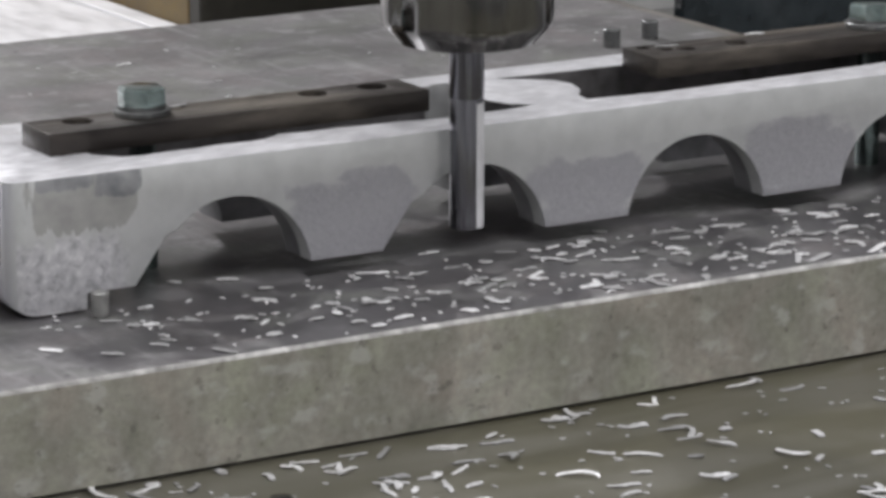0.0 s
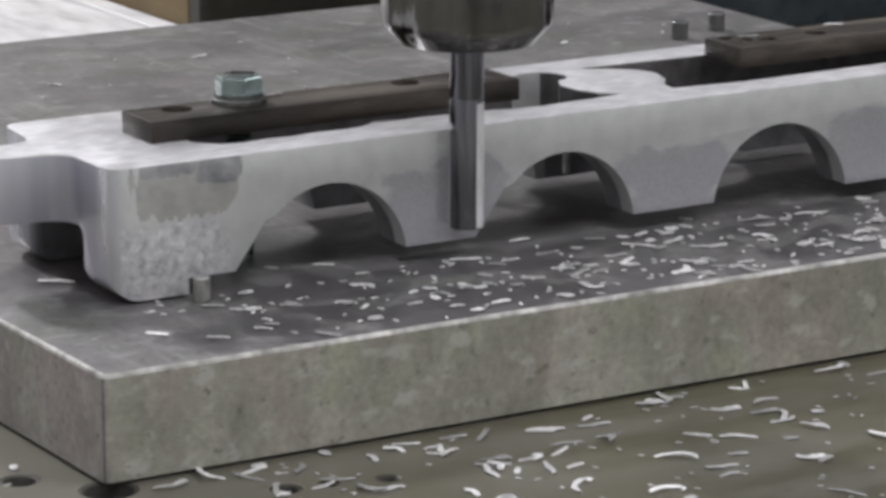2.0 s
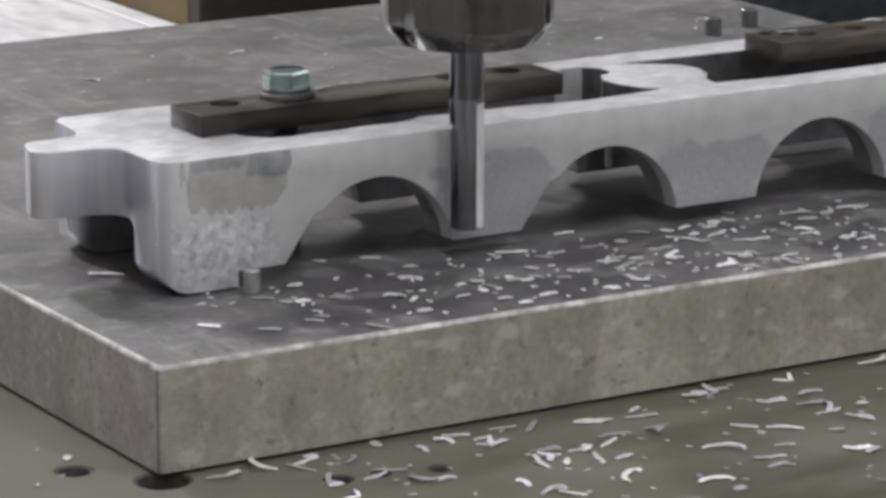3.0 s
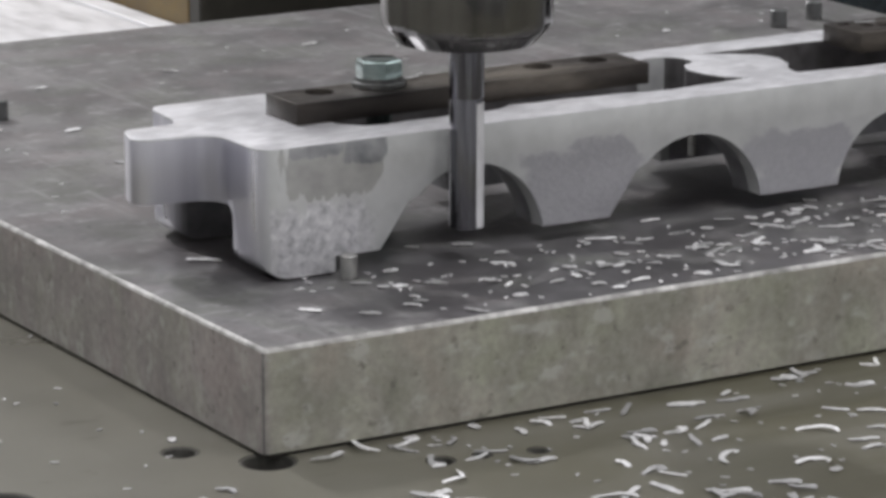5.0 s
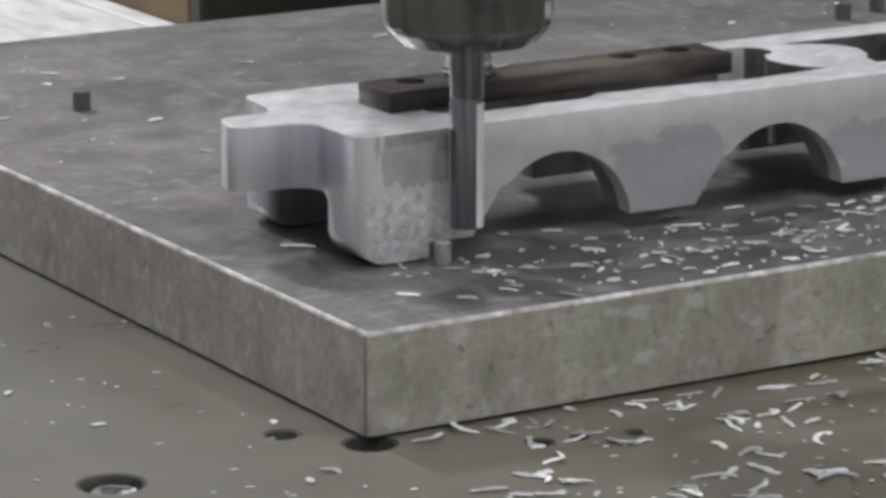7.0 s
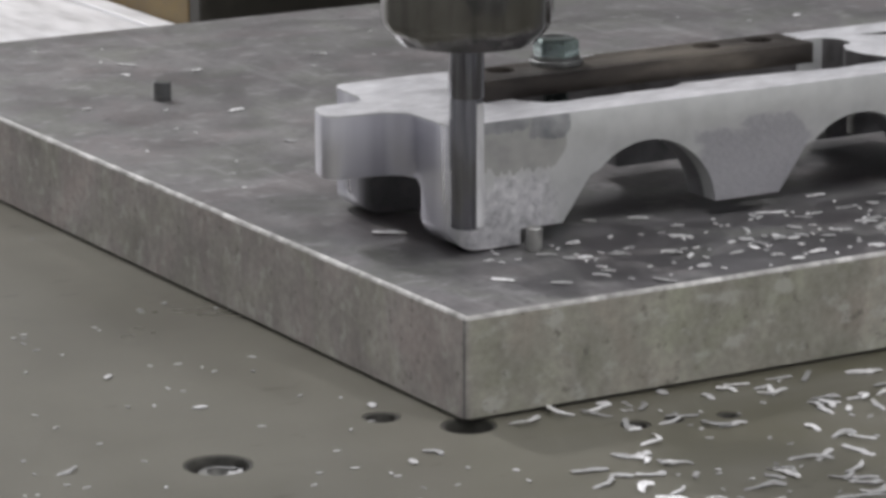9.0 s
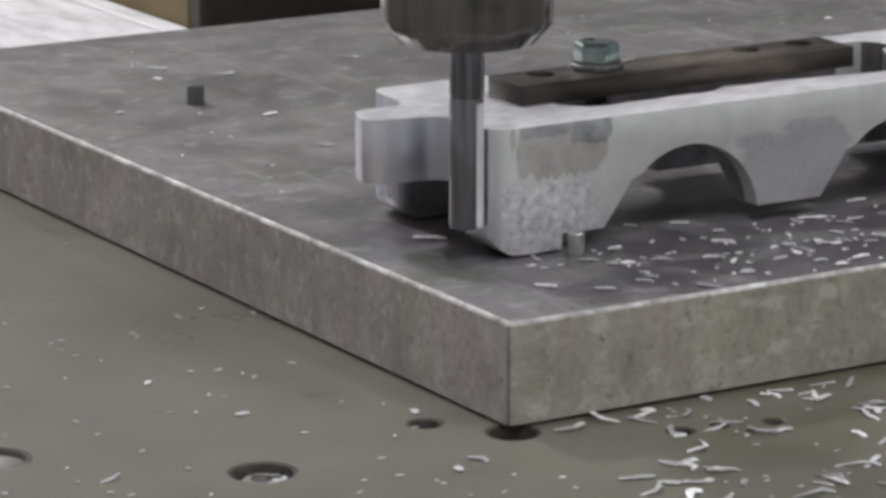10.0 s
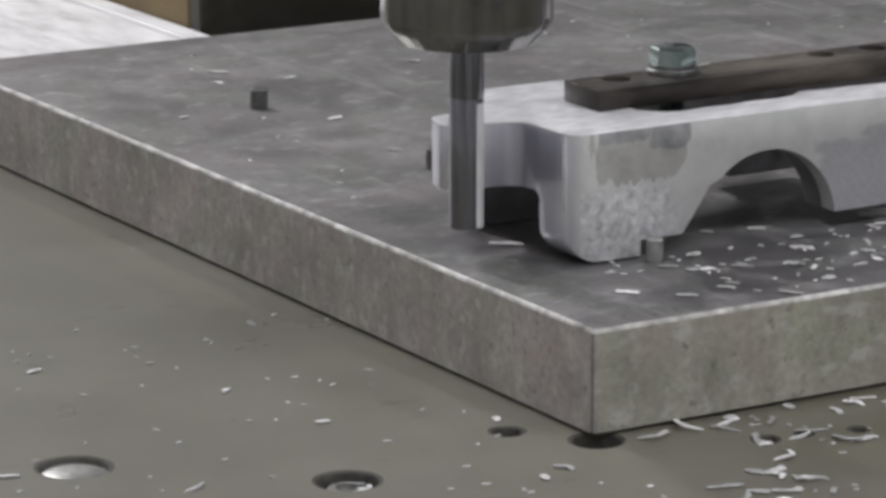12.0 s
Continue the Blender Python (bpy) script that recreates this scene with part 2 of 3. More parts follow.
    c = mixed(n, l, stain, c, ramp(n, l, mid, [(0.35, (0.2, 0.21, 0.22)), (0.7, (0.36, 0.365, 0.37))]))
    def beyond(axis, at, sign=1):
        k = n.new("ShaderNodeMath"); k.operation = "GREATER_THAN" if sign > 0 else "LESS_THAN"
        l.new(sep.outputs[axis], k.inputs[0]); k.inputs[1].default_value = at
        return k.outputs[0]

    def both(*v):
        out = v[0]
        for w in v[1:]:
            k = n.new("ShaderNodeMath"); k.operation = "MULTIPLY"
            l.new(out, k.inputs[0]); l.new(w, k.inputs[1])
            out = k.outputs[0]
        return out
    # the freshly skimmed top face; its sheen from the ceiling is lifted in the colour
    c = mixed(n, l, beyond("Z", 0.0577), c, ramp(n, l, mid, [(0.3, (0.66, 0.66, 0.685)), (0.6, (0.80, 0.80, 0.825))]))
    # the oily unmachined skin of the hollows, darkened to paint the shade inside them
    raw_shade = both(beyond("Y", 0.1005), beyond("Y", 0.1945, -1), beyond("Z", 0.0574, -1), beyond("X", 0.0502))
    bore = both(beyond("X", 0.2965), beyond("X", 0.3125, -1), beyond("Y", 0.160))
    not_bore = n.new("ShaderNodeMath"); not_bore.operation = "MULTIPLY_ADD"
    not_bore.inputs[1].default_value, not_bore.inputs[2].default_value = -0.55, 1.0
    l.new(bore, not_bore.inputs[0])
    raw_shade = both(raw_shade, not_bore.outputs[0])
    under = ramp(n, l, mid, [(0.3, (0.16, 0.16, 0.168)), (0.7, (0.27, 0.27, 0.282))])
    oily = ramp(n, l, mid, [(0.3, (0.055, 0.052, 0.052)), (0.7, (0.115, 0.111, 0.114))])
    c = mixed(n, l, raw_shade, c, mixed(n, l, beyond("Z", 0.0405), under, oily))
    # the side and the ear are cut bright; streaks of reflection are painted into their colour
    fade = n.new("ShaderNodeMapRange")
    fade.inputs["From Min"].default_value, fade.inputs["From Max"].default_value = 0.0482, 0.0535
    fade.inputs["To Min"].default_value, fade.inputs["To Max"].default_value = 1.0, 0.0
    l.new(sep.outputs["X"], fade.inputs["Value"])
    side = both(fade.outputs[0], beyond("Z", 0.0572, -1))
    l.new(ramp(n, l, side, [(0.0, 0.42), (1.0, 0.85)]), b.inputs["Metallic"])
    glint_lines = texture(n, l, 62, 3, (1, 1, 0.03), 0.4)
    c = mixed(n, l, both(side, ramp(n, l, glint_lines, [(0.0, 0.9), (1.0, 0.9)])), c, ramp(n, l, glint_lines, [(0.32, (0.46, 0.46, 0.525)), (0.5, (0.57, 0.57, 0.635)), (0.66, (0.79, 0.79, 0.85))]))
    # fine scratches of the face cutter on top
    top_lines = ramp(n, l, texture(n, l, 330, 4, (0.35, 1, 1)), [(0.35, 0.80), (0.6, 1.0), (0.75, 1.12)])
    c = mixed(n, l, beyond("Z", 0.0577), c, mixed(n, l, 1.0, c, top_lines, "MULTIPLY"))
    l.new(c, b.inputs["Base Color"])
    l.new(mixed(n, l, side, ramp(n, l, mid, [(0.3, 0.30), (0.7, 0.44)]), ramp(n, l, glint_lines, [(0.3, 0.36), (0.7, 0.26)])), b.inputs["Roughness"])
    bump(n, l, b, mixed(n, l, pits, mixed(n, l, feet, (0.5, 0.5, 0.5), fine), texture(n, l, 260, 5, distort=0.4)), 0.5, 0.0006)
    return m


M_CAST = casting_material()


# ---- helpers of this scene ----
def part(name, bm, mat, parent=None, label="", smooth=0.0):
    me = bpy.data.meshes.new(name)
    bmesh.ops.recalc_face_normals(bm, faces=bm.faces)
    bm.to_mesh(me)
    bm.free()
    me.materials.append(mat)
    if smooth:
        me.shade_smooth()
        me.set_sharp_from_angle(angle=radians(smooth))
    ob = new(name, me)
    if parent is not None:
        ob.parent = parent
    if label:
        ob["label"] = label
    return ob


def box(bm, x0, x1, y0, y1, z0, z1, bevel=0.0, segments=2):
    m = Matrix.LocRotScale(((x0 + x1) / 2, (y0 + y1) / 2, (z0 + z1) / 2), None, (x1 - x0, y1 - y0, z1 - z0))
    made = bmesh.ops.create_cube(bm, size=1, matrix=m)["verts"]
    if bevel:
        edges = list({e for v in made for e in v.link_edges})
        bmesh.ops.bevel(bm, geom=edges, offset=bevel, segments=segments, affect="EDGES", profile=0.5)
    return bm


def prism(bm, outline, z0, z1):
    low = [bm.verts.new((x, y, z0)) for x, y in outline]
    high = [bm.verts.new((x, y, z1)) for x, y in outline]
    bm.faces.new(low[::-1])
    bm.faces.new(high)
    for i in range(len(outline)):
        j = (i + 1) % len(outline)
        bm.faces.new((low[i], low[j], high[j], high[i]))
    return bm


def lathe(bm, profile, steps=48, centre=(0, 0), wave=None):
    """Turns a profile of (radius, height) round an upright axis; ends on the axis are closed."""
    rings = []
    for r, z in profile:
        ring = []
        for i in range(steps):
            a = 2 * math.pi * i / steps
            q = r * (1 + wave(a)) if wave else r
            ring.append(bm.verts.new((centre[0] + q * math.cos(a), centre[1] + q * math.sin(a), z)))
        rings.append(ring)
    for a, b in zip(rings, rings[1:]):
        for i in range(steps):
            j = (i + 1) % steps
            bm.faces.new((a[i], a[j], b[j], b[i]))
    bm.faces.new(rings[0][::-1])
    bm.faces.new(rings[-1])
    return bm


def arc(cx, cy, r, a0, a1, n=8):
    return [(cx + r * math.cos(radians(a0 + (a1 - a0) * i / n)), cy + r * math.sin(radians(a0 + (a1 - a0) * i / n))) for i in range(n + 1)]


def carve(solid, cutters, bevel=0.0006):
    """Cuts the cutters out of a solid for good and softens its edges; takes and gives bmeshes."""
    def temp(bm):
        me = bpy.data.meshes.new("temp")
        bmesh.ops.recalc_face_normals(bm, faces=bm.faces)
        bm.to_mesh(me)
        bm.free()
        return new("temp", me)
    ob = temp(solid)
    others = [temp(c) for c in cutters]
    for o in others:
        k = ob.modifiers.new("cut", "BOOLEAN")
        k.operation, k.solver, k.object = "DIFFERENCE", "EXACT", o
    if bevel:
        v = ob.modifiers.new("soft", "BEVEL")
        v.width, v.segments, v.limit_method, v.angle_limit = bevel, 2, "ANGLE", radians(35)
    me = bpy.data.meshes.new_from_object(ob.evaluated_get(bpy.context.evaluated_depsgraph_get()))
    out = bmesh.new()
    out.from_mesh(me)
    for o in (ob, *others):
        old = o.data
        bpy.data.objects.remove(o)
        bpy.data.meshes.remove(old)
    bpy.data.meshes.remove(me)
    return out


RIDERS = []            # what the table carries


def ride(ob):
    RIDERS.append(ob)
    return ob


def mm(points):
    return [(x / 1000, y / 1000) for x, y in points]


def on_plate(x, y, z=0.0):
    return (x / 1000, y / 1000, TOP + z / 1000)


# ---- the closing shop ----
def shop():
    X0, X1, Y0, Y1, H = -3.4, 3.8, -3.2, 4.9, 4.5
    tagged(part("floor", box(bmesh.new(), X0, X1, Y0, Y1, -0.2, 0), M_FLOOR), "grey concrete shop floor", "floor", kind="structure")
    tagged(part("ceiling", box(bmesh.new(), X0, X1, Y0, Y1, H, H + 0.2), M_CEIL), "pale painted shop ceiling", "ceiling", kind="structure")
    for name, b in (("wall_west", (X0 - 0.2, X0, Y0, Y1)), ("wall_east", (X1, X1 + 0.2, Y0, Y1)),
                    ("wall_south", (X0 - 0.2, X1 + 0.2, Y0 - 0.2, Y0)), ("wall_north", (X0 - 0.2, X1 + 0.2, Y1, Y1 + 0.2))):
        tagged(part(name, box(bmesh.new(), *b, 0, H), M_WALL), "plain grey workshop wall", "wall", kind="structure")


shop()


# ---- the machine: bed, table, background ----
def machine_bed():
    bed = tagged(new("machine_bed"), "painted cast machine bed under the table", "machine bed")
    part("base", box(bmesh.new(), -0.75, 1.5, -0.25, 1.95, 0.0, 0.60, 0.02), M_CASTBED, bed)
    part("saddle", box(bmesh.new(), -0.35, 0.60, -0.12, 0.55, 0.60, 0.82, 0.01), M_CASTBED, bed)
    return bed


machine_bed()

TABLE_HOLES = [(-24.5, 26.5, 8.2), (-113.5, 2.0, 14.2), (-198.0, 73.0, 16.0), (0.0, -3.0, 12.0), (60.0, -37.0, 6.5), (78.0, -39.0, 4.5), (101.0, -45.0, 5.0)]


def machine_table():
    solid = box(bmesh.new(), -0.75, 0.755, -0.36, 0.80, -0.08, 0.0)
    cutters = []
    for x, y, r in TABLE_HOLES:
        cutters.append(lathe(bmesh.new(), [(r / 1000, -0.03), (r / 1000, 0.01)], 32, (x / 1000, y / 1000)))
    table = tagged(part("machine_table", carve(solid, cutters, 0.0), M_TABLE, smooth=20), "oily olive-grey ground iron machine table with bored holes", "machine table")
    table.location = (0, 0, TOP - PLATE_H)
    for x, y, hole in TABLE_HOLES:
        q = hole / 1000 - 0.0001
        part("bushing", lathe(bmesh.new(), [(q, -0.0298), (q, -0.0008), (q - 0.0005, -0.0003), (q - 0.0014, -0.0004), (q - 0.0016, -0.0012), (q - 0.0016, -0.029)], 36, (x / 1000, y / 1000)), M_HOLE, table, "bore lining with the shade in its dark colour", 35)
    plug = lathe(bmesh.new(), [(0.0138, -0.0290), (0.0138, -0.0030), (0.0120, -0.0022), (0.0060, -0.0012), (0.0010, -0.0010)], 40, (-0.198, 0.073))
    part("plug", plug, M_PIN, table, "bright domed steel plug in a bore", 60)
    return ride(table)


machine_table()


def cap_screw(x, y, r, depth, label):
    bm = bmesh.new()
    lathe(bm, [(r, -0.012), (r, -depth - 0.0006), (r * 0.93, -depth), (r * 0.55, -depth), (r * 0.5, -depth - 0.004)], 32)
    s = tagged(part("cap_screw", bm, M_PIN, smooth=35), label, "screw")
    s.location = (x / 1000, y / 1000, TOP - PLATE_H)
    return ride(s)


cap_screw(-113.5, 2.0, 0.0085, 0.003, "bright socket cap screw sunk in a table hole")


def rounded_rect(x0, x1, y0, y1, r, n=4):
    return arc(x1 - r, y0 + r, r, -90, 0, n) + arc(x1 - r, y1 - r, r, 0, 90, n) + arc(x0 + r, y1 - r, r, 90, 180, n) + arc(x0 + r, y0 + r, r, 180, 270, n)


def fixture_plate():
    bm = bmesh.new()
    rings = []
    for z, inset in ((-PLATE_H, 0.0016), (-PLATE_H + 0.0018, 0.0), (-0.0017, 0.0), (-0.0006, 0.0005), (0.0, 0.0016)):
        rings.append([bm.verts.new((x, y, z)) for x, y in rounded_rect(inset, 0.672 - inset, inset, 0.656 - inset, 0.0032 - inset * 0.8)])
    for low, high in zip(rings, rings[1:]):
        for i in range(len(low)):
            j = (i + 1) % len(low)
            bm.faces.new((low[i], low[j], high[j], high[i]))
    bm.faces.new(rings[0][::-1])
    bm.faces.new(rings[-1])
    # the downward bevel is coloured dark to paint the shade of the gap below
    for f in bm.faces:
        f.normal_update()
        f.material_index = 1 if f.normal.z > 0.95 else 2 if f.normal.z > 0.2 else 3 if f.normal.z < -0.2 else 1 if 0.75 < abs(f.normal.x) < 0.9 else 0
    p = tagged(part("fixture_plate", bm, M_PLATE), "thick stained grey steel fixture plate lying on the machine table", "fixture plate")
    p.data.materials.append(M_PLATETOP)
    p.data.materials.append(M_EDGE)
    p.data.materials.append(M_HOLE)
    p.location = (0, 0, TOP)
    return ride(p)


fixture_plate()


def background():
    sheet = tagged(new("white_tray"), "bright white sheet-metal chip tray on the machine bed", "chip tray")
    part("tray_floor", box(bmesh.new(), -0.9, 0.612, 0.95, 1.9, 0.60, 0.790, 0.004), M_WHITE, sheet)
    part("rim", box(bmesh.new(), 0.614, 0.639, 0.95, 1.9, 0.60, 0.7905, 0.003), M_WHITE, sheet, "raised white rim")
    crate = tagged(new("cabinet"), "dark olive cabinet with an ochre side board", "cabinet")
    part("front", box(bmesh.new(), 0.640, 1.02, 1.372, 1.392, 0.60, 1.25, 0.002), M_DARK, crate)
    part("side_board", box(bmesh.new(), 0.640, 0.655, 1.393, 1.80, 0.60, 1.25, 0.002), M_BROWN, crate, "ochre-brown side board")
    part("back", box(bmesh.new(), 0.656, 1.02, 1.78, 1.80, 0.60, 1.25, 0.002), M_DARK, crate)
    cover = tagged(part("way_cover", box(bmesh.new(), 0.745, 0.779, 0.80, 1.02, 0.60, 0.865, 0.004), M_COVER), "dull brown-grey enamelled way cover behind the table", "way cover")
    panel = tagged(new("black_panel"), "glossy black machine panel standing behind the plate", "machine panel")
    part("face", box(bmesh.new(), 0.789, 1.45, 0.90, 0.912, 0.60, 1.30, 0.002), M_BLACK, panel)
    return sheet, crate, cover, panel


background()


# ---- the workpiece ----
def casting():
    outline = ([(612, 91)] + [(612, 195)] + [(120, 195), (104, 198)] + arc(56, 190, 8, 85, 175, 5) + [(47, 178), (46, 168)]
               + [(43, 161.5), (38, 159.5), (30, 159)] + arc(23, 151, 8, 100, 170, 5) + arc(21, 143.5, 8.5, 185, 268, 6)
               + [(28, 134.2)] + arc(36, 121, 12, 88, 2, 6) + [(48, 110)] + arc(56.5, 99.5, 8.5, 180, 270, 8))
    solid = prism(bmesh.new(), mm(outline), 0.001, 0.058)
    pocket_a = [(103, 124), (112, 113.5), (121, 111.5), (133, 113), (146, 112.6), (160, 114), (172, 112.8), (181, 114.2), (186, 117.5), (190, 120.5),
                (203, 118.2), (217, 118.6), (231, 116.6), (247, 115.4), (258, 112.4), (271, 111), (286, 112.6), (300, 113), (318, 115.5),
                (309, 123), (304.5, 134), (304, 147), (309, 156)] + arc(306, 167, 12.5, -50, 130, 8) + [(292, 177), (120, 178), (103, 170)]
    pocket_b = [(344, 114), (379, 110), (430, 111), (500, 113), (555, 119), (555, 170), (500, 177), (402, 173), (329, 176.5),
                (345, 166), (354.5, 158), (357.5, 147.5), (353.5, 134), (346, 124)]
    cut = [prism(bmesh.new(), mm(pocket_a), 0.0415, 0.07), prism(bmesh.new(), mm(pocket_b), 0.0415, 0.07)]
    for x0, x1 in ((112, 298), (362, 548)):
        cut.append(prism(bmesh.new(), mm([(x0, 137), (x1, 137), (x1, 171), (x0, 171)]), -0.012, 0.069))
    cut.append(prism(bmesh.new(), mm([(300, 113.6), (360, 113.6), (360, 172.4), (300, 172.4)]), -0.011, 0.026))
    for x0, x1 in ((99, 317), (343, 556)):
        cut.append(prism(bmesh.new(), mm([(x0, 113.4), (x1, 113.4), (x1, 172.6), (x0, 172.6)]), -0.01, 0.0385))
    for cx in (152, 270.5, 389, 507.5):
        for wall_y in (0.0985, 0.187):
            c = lathe(bmesh.new(), [(0.0377, -0.0185), (0.0377, 0.0185)], 56)
            bmesh.ops.transform(c, matrix=pose(cx / 1000, wall_y, 0.003, 90, 0, 0), verts=c.verts)
            cut.append(c)
    # feet other than the end foot stand clear of the plate
    cut.append(prism(bmesh.new(), mm([(84, 50), (640, 50), (640, 230), (84, 230)]), -0.01, 0.008))
    # hollow under the end and under the ear
    hollow = [(116.5, -10), (116.5, 24)] + arc(121.5, 24, 5, 180, 90, 5) + arc(169, 24, 5, 90, 0, 5) + [(174, -10)]
    h = prism(bmesh.new(), mm(hollow), 0.0, 0.11)
    bmesh.ops.transform(h, matrix=Matrix(((0, 0, 1, 0.02), (1, 0, 0, 0), (0, 1, 0, 0), (0, 0, 0, 1))), verts=h.verts)
    cut.append(h)
    cut.append(prism(bmesh.new(), mm([(-10, 112), (47.2, 112), (47.2, 168), (-10, 168)]), -0.01, 0.0292))
    # round corner of the far leg under the ear
    cut.append(prism(bmesh.new(), mm([(44, 173.5)] + arc(57, 184, 10.2, 270, 180, 7) + [(44, 184)]), -0.01, 0.0291))
    # rounded toe of the end foot, and the slanting flanks of the first arches
    toe = [(40, -8), (62, -8), (62, 1.0)] + arc(62, 15.5, 14.5, 270, 180, 8) + [(40, 15.5)]
    flank = [(0, -8), (-46.5, -8), (-46, 8), (-40, 16), (-31.5, 28), (-22, 32), (0, 30)]
    for shape, dx, y0, y1 in ((toe, 0, 80, 117), (toe, 0, 172, 205), (flank, 152, 80, 112), (flank, 270.5, 80, 112)):
        k = prism(bmesh.new(), mm([(x + dx, z) for x, z in shape]), 0.0, (y1 - y0) / 1000)
        bmesh.ops.transform(k, matrix=Matrix(((1, 0, 0, 0), (0, 0, 1, y0 / 1000), (0, 1, 0, 0), (0, 0, 0, 1))), verts=k.verts)
        cut.append(k)
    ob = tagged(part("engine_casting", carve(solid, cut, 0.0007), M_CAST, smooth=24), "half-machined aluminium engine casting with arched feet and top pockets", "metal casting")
    ob.location = (0, 0, TOP)
    for x in (308, 352):
        part("core_pin", lathe(bmesh.new(), [(0.0012, 0.0160), (0.0017, 0.0165), (0.0017, 0.0265)], 20, (x / 1000, 0.147)), M_PIN, ob, "short bright steel pin", 35)
    return ride(ob)


casting()


# ---- clamps ----
def clamp_bar(x0, x1, y0, y1, holes, label):
    solid = prism(bmesh.new(), mm([(x0, y0), (x1, y0), (x1, y1), (x0, y1)]), 0.058, 0.0675)
    cuts = [lathe(bmesh.new(), [(r / 1000, 0.05), (r / 1000, 0.08)], 28, (x / 1000, y / 1000)) for x, y, r in holes]
    b = tagged(part("clamp_bar", carve(solid, cuts, 0.0013), M_BAR, smooth=24), label, "clamp bar", "clamp bars")
    b.location = (0, 0, TOP)
    return ride(b)


clamp_bar(86, 270, 128, 156.5, [(108, 147.5, 6.8), (222, 147.5, 6.8), (252, 147.5, 6.8)], "dark brown steel clamp bar with drilled holes on the casting")
clamp_bar(398, 582, 136, 166.5, [(406, 161, 3.2), (414, 153, 3.2), (423, 150, 4.5), (452, 151, 5.5)], "dark steel clamp bar with small drilled holes on the casting")


def hex_bolt(x, y, turn):
    bolt = tagged(new("hex_bolt"), "zinc-plated hex bolt with washer holding down a clamp bar", "bolt", "clamp bolts")
    bolt.location = on_plate(x, y, 67.5)
    w = bmesh.new()
    lathe(w, [(0.0064, 0.0), (0.0122, 0.0), (0.0125, 0.0003), (0.0125, 0.0022), (0.0121, 0.0026), (0.0064, 0.0026)], 40)
    part("washer", w, M_WASHER, bolt, smooth=35)
    s = bmesh.new()
    lathe(s, [(0.0068, 0.0026), (0.0106, 0.0026), (0.0106, 0.0042), (0.0068, 0.0042)], 36)
    part("spring_washer", s, M_WASHER, bolt, smooth=35)
    h = bmesh.new()
    prism(h, [(0.0106 * math.cos(radians(60 * i + turn)), 0.0106 * math.sin(radians(60 * i + turn))) for i in range(6)], 0.0042, 0.0122)
    bmesh.ops.bevel(h, geom=[e for e in h.edges if all(v.co.z > 0.012 for v in e.verts)], offset=0.0019, segments=3, affect="EDGES", profile=0.5)
    part("head", h, M_ZINC, bolt, smooth=25)
    k = bmesh.new()
    lathe(k, [(0.0058, -0.0685), (0.0058, 0.003)], 24)
    part("shank", k, M_ZINC, bolt, smooth=35)
    return ride(bolt)


hex_bolt(138, 147, 18)
hex_bolt(531.5, 151, 40)


def dowel(x, y, r, h, label="short bright steel dowel pin standing in the plate", mat=M_PIN):
    bm = lathe(bmesh.new(), [(r * 0.86, 0), (r, 0.0002), (r, h - 0.0006), (r - 0.0006, h)], 28)
    p = tagged(part("dowel_pin", bm, mat, smooth=35), label, "dowel pin", "dowel pins")
    p.location = on_plate(x, y)
    return ride(p)


dowel(85.5, 82.0, 0.0037, 0.0105)
dowel(92.5, 460.0, 0.0048, 0.0105, "short dull grey steel dowel pin standing in the plate", M_WASHER)
dowel(98.0, 290.0, 0.0045, 0.0105, "short dull grey steel dowel pin standing in the plate", M_WASHER)
dowel(591.5, 466.5, 0.0050, 0.0105, "short dull grey steel dowel pin standing in the plate", M_WASHER)
dowel(625.0, 477.5, 0.0050, 0.0105, "short dull grey steel dowel pin standing in the plate", M_WASHER)


# ---- the spindle ----
def spindle():
    s = tagged(new("tool_holder"), "polished steel collet chuck with a carbide end mill", "tool holder")
    s.location = (MILL[0], MILL[1], TOP)
    n = bmesh.new()
    lathe(n, [(0.0076, 0.0973), (0.0276, 0.0968), (0.0298, 0.0973), (0.0346, 0.1026), (0.0366, 0.1052), (0.0373, 0.1080), (0.0373, 0.1450), (0.0355, 0.1465), (0.0300, 0.1480), (0.0300, 0.19)], 160, wave=lambda a: 0.004 * math.cos(6 * a + 0.6) + 0.005 * math.cos(12 * a + 1) + 0.0022 * math.cos(30 * a))
    part("collet_nut", n, M_HOLDER, s, smooth=30)
    t = bmesh.new()
    lathe(t, [(0.031, 0.19), (0.034, 0.195), (0.034, 0.26), (0.050, 0.262), (0.050, 0.285)], 64)
    part("taper_shank", t, M_HOLDER, s, smooth=30)
    m = bmesh.new()
    lathe(m, [(0.0074, 0.0725), (0.0076, 0.0740), (0.0076, 0.0972)], 48)
    mill = part("end_mill", m, M_MILL, s, "carbide end mill", smooth=30)
    f = bmesh.new()
    lathe(f, [(0.0060, 0.0150), (0.0071, 0.0148), (0.0073, 0.0154), (0.0073, 0.0720), (0.0070, 0.0728)], 48)
    part("cutting_end", f, M_MILL, mill, smooth=30)
    # added strips stand in for the glint of the spinning flutes
    for turn in (0, 180):
        e = bmesh.new()
        prism(e, arc(0, 0, 0.0070, turn - 86, turn - 28, 8) + arc(0, 0, 0.00755, turn - 28, turn - 86, 8), 0.0154, 0.0705)
        part("glint_strip", e, M_GLINT, mill, "bright strip standing for the glint of the spinning cutting edges", 30)
    return s


SPINDLE = spindle()


